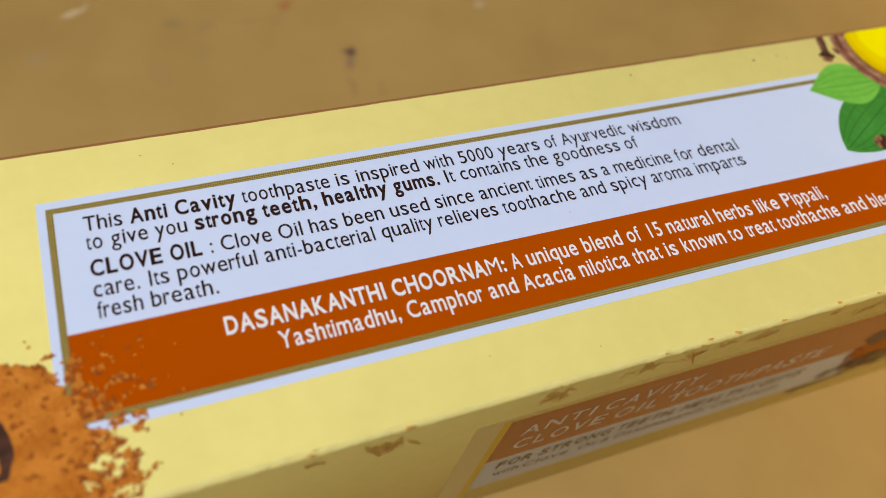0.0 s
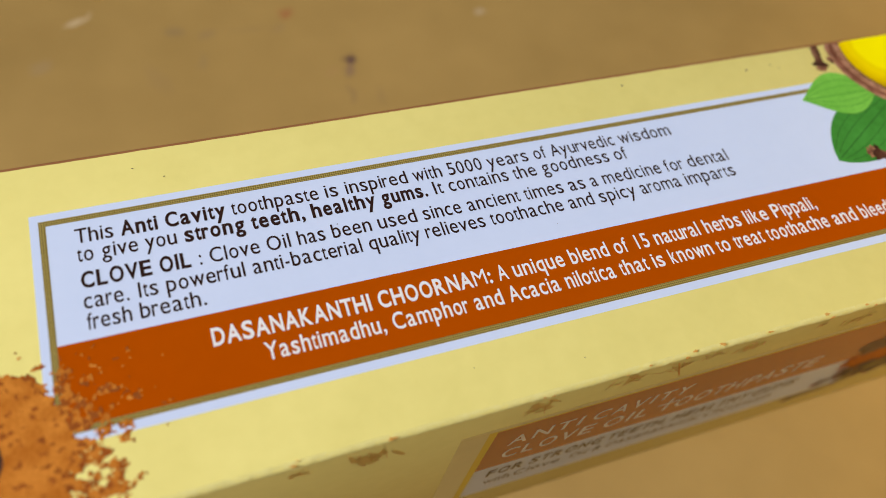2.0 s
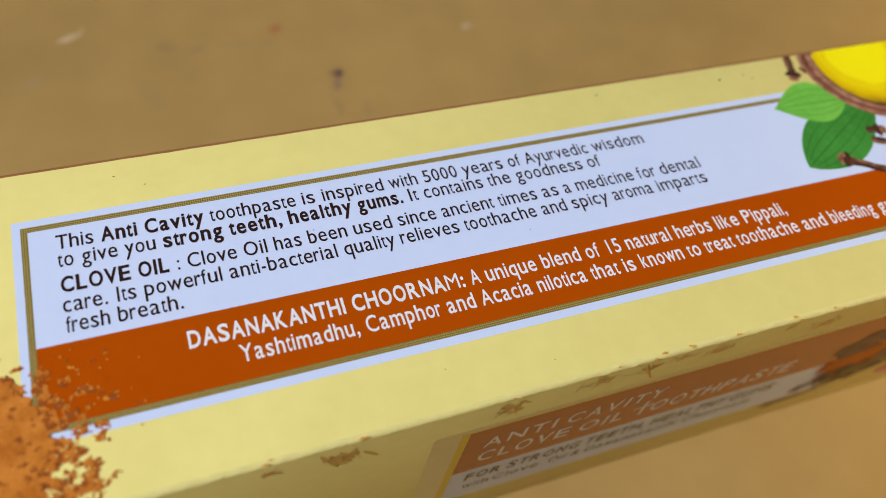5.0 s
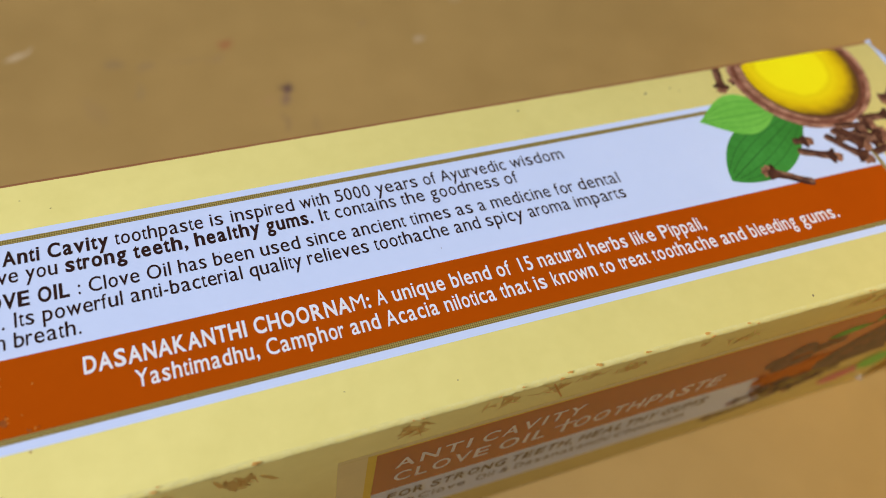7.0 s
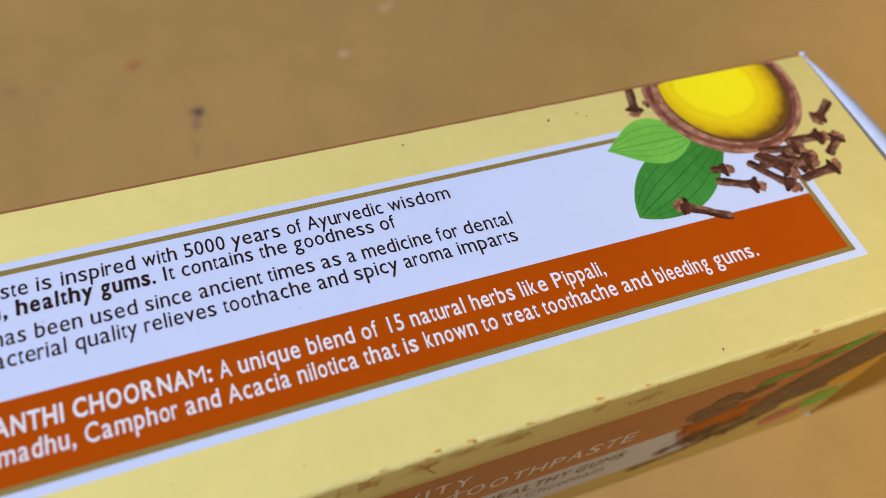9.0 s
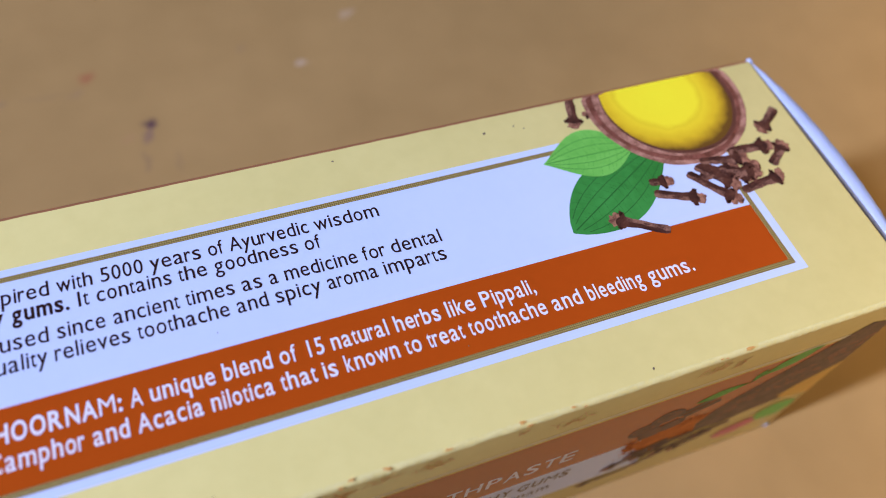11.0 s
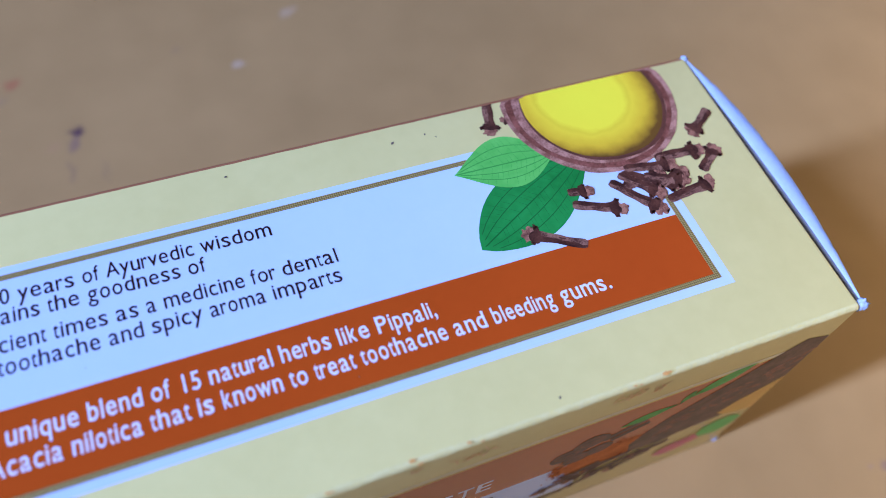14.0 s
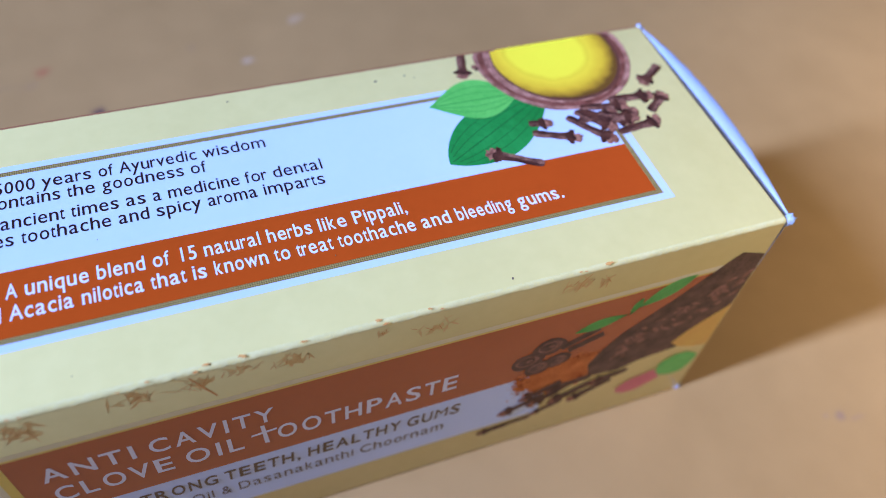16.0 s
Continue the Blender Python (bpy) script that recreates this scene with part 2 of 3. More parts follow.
# ---- the room ----
def wall_with_hole(lo, hi, hole):
    """A wall standing on x, with a window hole given as y0, y1, z0, z1."""
    y0, y1, z0, z1 = hole
    bm = bmesh.new()
    for a, b in (((lo[0], lo[1], lo[2]), (hi[0], y0, hi[2])), ((lo[0], y1, lo[2]), (hi[0], hi[1], hi[2])),
                 ((lo[0], y0, lo[2]), (hi[0], y1, z0)), ((lo[0], y0, z1), (hi[0], y1, hi[2]))):
        piece = block(a, b)
        me = bpy.data.meshes.new("piece")
        piece.to_mesh(me)
        piece.free()
        bm.from_mesh(me)
        bpy.data.meshes.remove(me)
    return bm


X0, X1, Y0, Y1, FLOOR_Z, TOP_Z = -2.1, 1.9, -1.9, 2.1, -0.75, 2.15
for nm, lo, hi in (("wall_east", (X1, Y0, FLOOR_Z), (X1 + 0.15, Y1, TOP_Z)), ("wall_south", (X0 - 0.15, Y0 - 0.15, FLOOR_Z), (X1 + 0.15, Y0, TOP_Z)),
                   ("wall_north", (X0 - 0.15, Y1, FLOOR_Z), (X1 + 0.15, Y1 + 0.15, TOP_Z))):
    tagged(part(nm, block(lo, hi), PLASTER), "plain tan painted wall", "wall", kind="structure")
HOLE = (WIN_Y - WIN_W / 2 - 0.03, WIN_Y + WIN_W / 2 + 0.03, WIN_Z - WIN_H / 2 - 0.03, WIN_Z + WIN_H / 2 + 0.03)
tagged(part("wall_west", wall_with_hole((X0 - 0.15, Y0, FLOOR_Z), (X0, Y1, TOP_Z), HOLE), PLASTER), "tan painted wall with one window opening", "wall", kind="structure")
tagged(part("floor", block((X0 - 0.15, Y0 - 0.15, FLOOR_Z - 0.1), (X1 + 0.15, Y1 + 0.15, FLOOR_Z)), FLOOR), "plain brown floor under the table", "floor", kind="structure")
tagged(part("ceiling", block((X0 - 0.15, Y0 - 0.15, TOP_Z), (X1 + 0.15, Y1 + 0.15, TOP_Z + 0.1)), CEILING), "plain buff ceiling", "ceiling", kind="structure")


def added_fill_spot():
    """An unseen, added spot lamp: ceiling plate, rod, socket and an open shade."""
    thing = tagged(new("added_fill_spot"), "unseen white metal spot lamp, added to carry the warm fill", "ceiling lamp")
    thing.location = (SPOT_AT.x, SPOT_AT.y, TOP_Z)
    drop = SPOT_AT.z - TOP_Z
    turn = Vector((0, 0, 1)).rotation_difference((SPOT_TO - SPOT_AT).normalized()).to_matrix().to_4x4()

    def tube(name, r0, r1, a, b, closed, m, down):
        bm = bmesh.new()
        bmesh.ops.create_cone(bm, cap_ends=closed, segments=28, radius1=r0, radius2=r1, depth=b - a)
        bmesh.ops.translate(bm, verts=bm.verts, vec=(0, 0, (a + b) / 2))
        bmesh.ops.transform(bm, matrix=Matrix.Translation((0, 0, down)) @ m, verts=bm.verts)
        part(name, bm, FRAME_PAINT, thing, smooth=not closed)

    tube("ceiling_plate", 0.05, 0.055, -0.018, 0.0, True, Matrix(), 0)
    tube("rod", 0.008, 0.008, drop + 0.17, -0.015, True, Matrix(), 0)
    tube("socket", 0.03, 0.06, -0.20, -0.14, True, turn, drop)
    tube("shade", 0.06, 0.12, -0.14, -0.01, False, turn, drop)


added_fill_spot()


# ---- the table ----
def build_table():
    table = tagged(new("table"), "tan laminate table top with ink spots and scuffs", "table")
    table.location = (0.05, 0.15, FLOOR_Z)
    top = part("tabletop", block((-0.6, -0.4, -0.028), (0.7, 0.7, 0.0), 0.003, 3), LAMINATE, table, "tan laminate with small ink spots")
    top.location = (-0.05, -0.15, -FLOOR_Z)
    for x in (-0.56, 0.56):
        for y in (-0.46, 0.46):
            leg = part("leg", block((-0.025, -0.025, 0.0), (0.025, 0.025, -FLOOR_Z - 0.029), 0.003), WOOD, table)
            leg.location = (x, y, 0)
    return table


build_table()


# ---- the carton ----
L, W, H = 168.0, 42.35, 45.26
carton = tagged(new("toothpaste_carton"), "yellow printed toothpaste carton lying on the table", "carton")


class Face:
    """A printed side of the carton: maps millimetres along and across it, and a layer, to metres."""

    def __init__(self, side):
        self.side = side

    def at(self, u, v, layer):
        lift = 0.015 + 0.007 * layer
        return Vector((u, v, H + lift)) * MM if self.side == "top" else Vector((u, -lift, v)) * MM


TOP, FRONT = Face("top"), Face("front")


def shape(face, outline, layer, middle=None):
    """A flat printed patch with that outline; middle: a point from which all of it is seen."""
    bm = bmesh.new()
    vs = [bm.verts.new(face.at(u, v, layer)) for u, v in outline]
    if middle:
        c = bm.verts.new(face.at(*middle, layer))
        for a, b in zip(vs, vs[1:] + vs[:1]):
            bm.faces.new((c, a, b))
    else:
        bmesh.ops.triangulate(bm, faces=[bm.faces.new(vs)])
    up = Vector((0, 0, 1)) if face.side == "top" else Vector((0, -1, 0))
    bm.normal_update()
    for f in bm.faces:
        if f.normal.dot(up) < 0:
            f.normal_flip()
    return bm


def rect(u0, v0, u1, v1):
    return [(u0, v0), (u1, v0), (u1, v1), (u0, v1)]


def join(bms):
    out = bmesh.new()
    for b in bms:
        me = bpy.data.meshes.new("piece")
        b.to_mesh(me)
        b.free()
        out.from_mesh(me)
        bpy.data.meshes.remove(me)
    return out


def blob(cu, cv, ru, rv, rough=0.2, n=40, turn=0.0, seed=0.0, freq=1.5, vmax=None):
    """An uneven rounded outline."""
    pts = []
    for i in range(n):
        a = 2 * math.pi * i / n
        k = 1 + rough * (noise.noise((math.cos(a) * freq + seed, math.sin(a) * freq, seed * 1.7)) + 0.5 * noise.noise((math.cos(a) * freq * 3 + seed, math.sin(a) * freq * 3, seed)))
        x, y = ru * k * math.cos(a), rv * k * math.sin(a)
        c, s = math.cos(radians(turn)), math.sin(radians(turn))
        u, v = x * c - y * s, x * s + y * c
        if vmax is not None and cv + v > vmax:
            q = (vmax - cv) / v
            u, v = u * q, v * q
        pts.append((cu + u, cv + v))
    return pts


# body: a bevelled carton, its long top edge slightly soft
SKEW = 0.9


def body():
    """The carton, its end a little out of square."""
    bm = block((-L * MM, 0, 0.00002), (0, W * MM, H * MM), 0.0005, 3)
    for v in bm.verts:
        if v.co.x > -0.01:
            v.co.x -= SKEW * MM * (1 - v.co.y / (W * MM))
    return bm


part("body", body(), CARD_YELLOW, carton, "yellow printed card", True)
part("back_panel", block(((-L + 0.5) * MM, W * MM, 0.0006), (-0.0005, (W + 0.05) * MM, (H - 0.4) * MM)), CARD_BROWN, carton, "rust brown printed back side")


def back_fold():
    """The rust print of the back side, running a little over the far fold."""
    bm = bmesh.new()
    rows = []
    for i in range(161):
        u = -L + 0.7 + (L - 1.4) * i / 160
        low = 8.0
        row = [bm.verts.new(Vector((u, W - 0.61 + 0.08 * noise.noise((u * 0.35, 1.0, 2.0)), H + 0.012)) * MM)]
        for j in range(5):
            a = radians(low + (92 - low) * j / 4)
            row.append(bm.verts.new(Vector((u, W - 0.5 + 0.512 * math.sin(a), H - 0.5 + 0.512 * math.cos(a))) * MM))
        rows.append(row)
    for a, b in zip(rows, rows[1:]):
        for j in range(5):
            bm.faces.new((a[j], b[j], b[j + 1], a[j + 1]))
    return bm


part("back_fold", back_fold(), CARD_BROWN, carton, "rust brown line on the far fold", True)


def worn_edge():
    """The long fold nearest the eye: a rounded, fuzzy, uneven ridge of card."""
    bm = bmesh.new()
    n, m = 620, 7
    rows = []
    for i in range(n + 1):
        u = -L + 0.6 + (L - 1.9) * i / n
        row = []
        for j in range(m):
            a = radians(-8 + 106 * j / (m - 1))
            edge = 1.0 if 0 < j < m - 1 else 0.0
            r = 0.60 + edge * (0.035 + 0.10 * max(0, noise.noise((u * 0.55, j * 0.5, 3.1))) + 0.05 * noise.noise((u * 2.1, j * 0.9, 7.7)) + 0.05 * noise.noise((u * 4.6, j * 1.7, 1.3)))
            row.append(bm.verts.new(Vector((u, 0.6 - r * math.cos(a), H - 0.6 + r * math.sin(a))) * MM))
        rows.append(row)
    for a, b in zip(rows, rows[1:]):
        for j in range(m - 1):
            bm.faces.new((a[j], b[j], b[j + 1], a[j + 1]))
    return bm


part("worn_fold", worn_edge(), CARD_WORN, carton, "scuffed yellow fold", True)


def end_flap(inner):
    """The tucked end flap: a bulging white plate whose upper fold stands off the top panel."""
    bm = bmesh.new()
    n = 48
    rows = []
    for i in range(n + 1):
        s = i / n
        y = 0.5 + (W - 0.7) * s
        skew = 0.35 * SKEW * (1 - y / W)
        arc = math.sin(math.pi * (1 - s) ** 0.85)
        b = 0.2 + 2.9 * arc ** 0.82 + 0.07 * noise.noise((y * 0.5, 2, 1))
        gap = 0.10 + 0.7 * arc * (1.15 - 0.6 * s)
        lip = 0.12 * noise.noise((y * 0.9, 5, 4))
        prof = [(-0.9, H - 3.4), (0.05, H - 3.2), (gap, H - 2.6), (gap, H - 0.5), (gap + 0.12, H - 0.42 + lip), (0.55 * gap + 0.45 * b, H - 0.30 + lip), (b - 0.25, H - 0.34 + lip), (b, H - 0.6), (b + 0.05, H - 1.6), (b - 0.2, H * 0.66), (0.75 * b - 0.2, H * 0.33), (0.05, 0.4), (-0.6, 0.3)]
        prof = prof[:4] if inner else prof[3:]
        rows.append([bm.verts.new(Vector((x - skew * (1 + 1.9 * (1 - z / H)), y, z)) * MM) for x, z in prof])
    for a, c in zip(rows, rows[1:]):
        for j in range(len(a) - 1):
            bm.faces.new((a[j], a[j + 1], c[j + 1], c[j]))
    if not inner:
        bm.faces.new(rows[0])
        bm.faces.new(rows[-1][::-1])
        bmesh.ops.recalc_face_normals(bm, faces=list(bm.faces))
    return bm


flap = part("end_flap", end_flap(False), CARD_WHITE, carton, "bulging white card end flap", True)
# inner wall in dark grey, so that the slit reads as shaded
part("flap_inside", end_flap(True), SLIT_SHADE, flap, "inner wall of the flap, coloured dark grey for the slit's shade")


def frayed(cu, cv, cw, size, seed):
    """A small torn tuft of white card at a corner."""
    bm = bmesh.new()
    bmesh.ops.create_icosphere(bm, subdivisions=3, radius=1.0)
    for v in bm.verts:
        k = 1 + 0.5 * noise.noise(v.co * 2.2 + Vector((seed, 0, 0)))
        v.co = Vector((cu + v.co.x * size[0] * k, cv + v.co.y * size[1] * k, cw + v.co.z * size[2] * k)) * MM
    return bm


part("frayed_corner", frayed(-0.15, 0.55, H - 0.8, (0.75, 0.7, 0.9), 1.0), CARD_WHITE, carton, "frayed white card corner", True)
part("frayed_corner", frayed(-1.2, 0.25, 0.55, (0.6, 0.4, 0.5), 4.0), CARD_WHITE, carton, "frayed white card corner", True)
part("frayed_corner", frayed(0.0, W - 0.3, H - 0.3, (0.5, 0.5, 0.4), 8.0), CARD_WHITE, carton, "frayed white card corner", True)

# ---- lettering ----
THIN = dict(zip("abcdefghijklmnopqrstuvwxyz", (556, 556, 500, 556, 556, 278, 556, 556, 222, 222, 500, 222, 833, 556, 556, 556, 556, 333, 500, 278, 556, 500, 722, 500, 500, 500)))
THIN.update(zip("ABCDEFGHIJKLMNOPQRSTUVWXYZ", (667, 667, 722, 722, 667, 611, 778, 722, 278, 500, 667, 556, 833, 722, 778, 667, 778, 722, 667, 611, 722, 667, 944, 667, 667, 611)))
FAT = dict(zip("abcdefghijklmnopqrstuvwxyz", (556, 611, 556, 611, 556, 333, 611, 611, 278, 278, 556, 278, 889, 611, 611, 611, 611, 389, 556, 333, 611, 556, 778, 556, 556, 500)))
FAT.update({**{k: v for k, v in THIN.items() if k.isupper()}, "A": 722, "B": 722, "K": 722, "L": 611, "J": 556})
for table_ in (THIN, FAT):
    table_.update({" ": 278, ".": 278, ",": 278, ":": 300, "-": 333, "&": 690, **{d: 556 for d in "0123456789"}})
GLYPHS = {}


def glyph(ch, weight):
    """The filled outline of one character, one unit to the em."""
    if (ch, weight) not in GLYPHS:
        cu = bpy.data.curves.new("glyph", "FONT")
        cu.body, cu.resolution_u, cu.offset = ch, 4, weight
        ob = new("glyph", cu)
        bpy.context.view_layer.update()
        me = bpy.data.meshes.new_from_object(ob.evaluated_get(bpy.context.evaluated_depsgraph_get()))
        co = np.zeros(len(me.vertices) * 3)
        me.vertices.foreach_get("co", co)
        GLYPHS[ch, weight] = co.reshape(-1, 3)[:, :2].copy(), [tuple(p.vertices) for p in me.polygons]
        bpy.data.objects.remove(ob)
        bpy.data.curves.remove(cu)
        bpy.data.meshes.remove(me)
    return GLYPHS[ch, weight]


CAP = float(glyph("H", 0.0)[0][:, 1].max())
X_HIGH = float(glyph("x", 0.0)[0][:, 1].max())


def text_line(face, words, starts, base, cap, mat, layer=4, thin=0.0, fat=0.024, spacing=0.0, slant=0.0):
    """One printed line. words: split by spaces, those set in bold begin with *; starts: where each word begins, and the line's end."""
    words = words.split()
    widths = []
    for w in words:
        table_ = FAT if w[0] == "*" else THIN
        widths.append(sum(table_.get(c, 556) / 1000 + spacing for c in w.lstrip("*")) - spacing - 0.1)
    if len(starts) == 2:
        k = (starts[1] - starts[0]) / (sum(widths) + (0.378 + spacing) * (len(words) - 1))
        spots, pen = [], starts[0]
        for w in widths:
            spots.append((pen, pen + w * k))
            pen += (w + 0.378 + spacing) * k
    else:
        em = (starts[-1] - starts[0]) / (sum(widths) + 0.378 * (len(words) - 1))
        spots = [(a, max(b - 0.378 * em, a + 0.88 * w * em) if i < len(words) - 1 else b) for i, (a, b, w) in enumerate(zip(starts, starts[1:], widths))]
        spots = [(a, min(b, a + 1.1 * w * em)) for (a, b), w in zip(spots, widths)]
    verts, faces = [], []
    for word, wide, (u0, u1) in zip(words, widths, spots):
        bold = word[0] == "*"
        k, pen = (u1 - u0) / wide, -0.05
        for ch in word.lstrip("*"):
            adv = (FAT if bold else THIN).get(ch, 556) / 1000
            co, polys = glyph(ch, (0.0 if ch in "MW" else fat) if bold else thin)
            lo, hi = co[:, 0].min(), co[:, 0].max()
            ink = hi - lo
            want = min(ink, adv * 0.62) if ch in "il.,:I1-" else adv - (0.04 if ch in "rtfTAVYvyw" else 0.115)
            xs = (co[:, 0] - lo) / ink * want + pen + (adv - want) / 2
            start = len(verts)
            for a, b in zip(xs, co[:, 1]):
                if ch.islower():
                    b = b * 1.1 if b < X_HIGH else X_HIGH * 1.1 + (b - X_HIGH) * (CAP - 1.1 * X_HIGH) / (CAP - X_HIGH)
                v = b / CAP * cap
                verts.append(face.at(u0 + a * k + slant * v, base + v, layer))
            faces += [tuple(start + i for i in p) for p in polys]
            pen += adv + spacing
    me = bpy.data.meshes.new("text_line")
    me.from_pydata(verts, [], faces)
    me.materials.append(mat)
    ob = new("text_line", me)
    ob.parent = carton
    return tagged(ob, "printed line of lettering")


# ---- top side print ----
part("white_panel", shape(TOP, rect(-142.5, 7.75, -13.65, 34.9), 0), INK_WHITE, carton, "white printed panel")
GO = (-141.6, 8.8, -14.85, 33.95)
GT = 0.7
part("orange_band", shape(TOP, rect(GO[0] + GT, GO[1] + GT, GO[2] - GT, 18.4), 1), INK_ORANGE, carton, "burnt orange printed band")
for r in ((GO[0], GO[3] - GT, GO[2], GO[3]), (GO[0], GO[1], GO[2], GO[1] + GT), (GO[0], GO[1] + GT, GO[0] + GT, GO[3] - GT), (GO[2] - GT, GO[1] + GT, GO[2], GO[3] - GT)):
    part("border_line", shape(TOP, rect(*r), 2), GOLD, carton, "thin gold border line")

text_line(TOP, "This *Anti *Cavity toothpaste is inspired with 5000 years of Ayurvedic wisdom",
          (-138.0, -133.3, -128.6, -121.2, -110.3, -107.8, -99.2, -94.7, -89.3, -82.9, -80.4, -70.3, -62.4), 30.3, 1.9, INK_DARK, thin=0.003, fat=0.025)
text_line(TOP, "to give you *strong *teeth, *healthy *gums. It contains the goodness of",
          (-138.0, -135.6, -131.0, -126.9, -119.4, -112.5, -104.0, -97.4, -95.4, -86.6, -82.7, -72.2, -70.2), 27.9, 1.9, INK_DARK, thin=0.003, fat=0.025)
text_line(TOP, "*CLOVE *OIL : Clove Oil has been used since ancient times as a medicine for dental",
          (-138.0, -130.0, -125.9, -124.7, -118.4, -114.9, -110.9, -105.4, -99.8, -94.1, -86.4, -80.3, -77.2, -75.4, -66.0, -62.6, -56.3), 24.6, 1.9, INK_DARK, thin=0.003, fat=0.025)
text_line(TOP, "care. Its powerful anti-bacterial quality relieves toothache and spicy aroma imparts",
          (-138.0, -132.6, -129.7, -120.5, -107.2, -100.2, -91.9, -81.4, -77.1, -71.1, -64.3, -56.6), 22.05, 1.9, INK_DARK, thin=0.003, fat=0.025)
text_line(TOP, "fresh breath.", (-137.8, -132.7, -125.9), 19.55, 1.9, INK_DARK, thin=0.003, fat=0.025)
text_line(TOP, "*DASANAKANTHI *CHOORNAM: A unique blend of 15 natural herbs like Pippali,",
          (-126.2, -108.2, -93.8, -91.9, -84.5, -78.5, -75.7, -72.8, -65.5, -59.3, -55.0, -48.2), 14.6, 2.0, INK_PALE, thin=0.012, fat=0.026)
text_line(TOP, "Yashtimadhu, Camphor and Acacia nilotica that is known to treat toothache and bleeding gums.",
          (-121.2, -107.4, -97.8, -93.5, -86.3, -79.0, -74.5, -72.1, -65.2, -62.6, -57.6, -47.2, -42.6, -34.3, -27.8), 11.65, 2.0, INK_PALE, thin=0.012)


# ---- printed pictures on the top side ----
def leaf(face, tip, base, below, above, mat, layer, veins, belly=0.88):
    """A pointed leaf from tip to base, with its own half widths, and side veins."""
    t, b = Vector(tip), Vector(base)
    ax = b - t
    side = Vector((-ax.y, ax.x)).normalized()
    prof = lambda s: max(0.0, math.sin(math.pi * s ** belly))
    n = 22
    pts = [t + ax * (i / n) - side * below * prof(i / n) for i in range(n)] + [b - ax * (i / n) + side * above * prof(1 - i / n) for i in range(n)]
    ob = part("printed_leaf", shape(face, [tuple(p) for p in pts], layer), mat, carton, "printed green leaf")
    strokes = []

    def stroke(p, q, w):
        d = (q - p).normalized()
        s = Vector((-d.y, d.x)) * w
        strokes.append(shape(face, [tuple(p - s), tuple(q - s * 0.3), tuple(q + s * 0.3), tuple(p + s)], layer + 0.35))

    def arch(k, w, s0=0.03, s1=1.0):
        """One long vein that keeps its share k of the half width from tip to base."""
        h = above if k > 0 else below
        line = [t + ax * q + side * k * h * prof(q) ** 0.85 for q in (s0 + (s1 - s0) * i / 14 for i in range(15))]
        for p, q in zip(line, line[1:]):
            d = (q - p).normalized()
            o = Vector((-d.y, d.x)) * w
            strokes.append(shape(face, [tuple(p - o), tuple(q - o), tuple(q + o), tuple(p + o)], layer + 0.5))

    arch(0.0, 0.085)
    for k in (-0.62, -0.32, 0.34, 0.64):
        arch(k, 0.055, 0.04 + 0.06 * abs(k))
    for i in range(2 * veins):
        q = 0.14 + 0.72 * i / (2 * veins)
        for k0, k1 in ((0.0, 0.34), (0.34, 0.64), (0.64, 0.95), (0.0, -0.32), (-0.32, -0.62), (-0.62, -0.95)):
            at = lambda k, u: t + ax * u + side * k * (above if k > 0 else below) * prof(u) ** 0.85
            u = q + 0.03 * math.sin(7.3 * i + 11 * k1)
            stroke(at(k0, u + 0.03), at(k1, u), 0.022)
    part("vein", join(strokes), VEIN if mat == LEAF_DARK else VEIN_LIGHT, ob, "darker green leaf veins")
    return ob


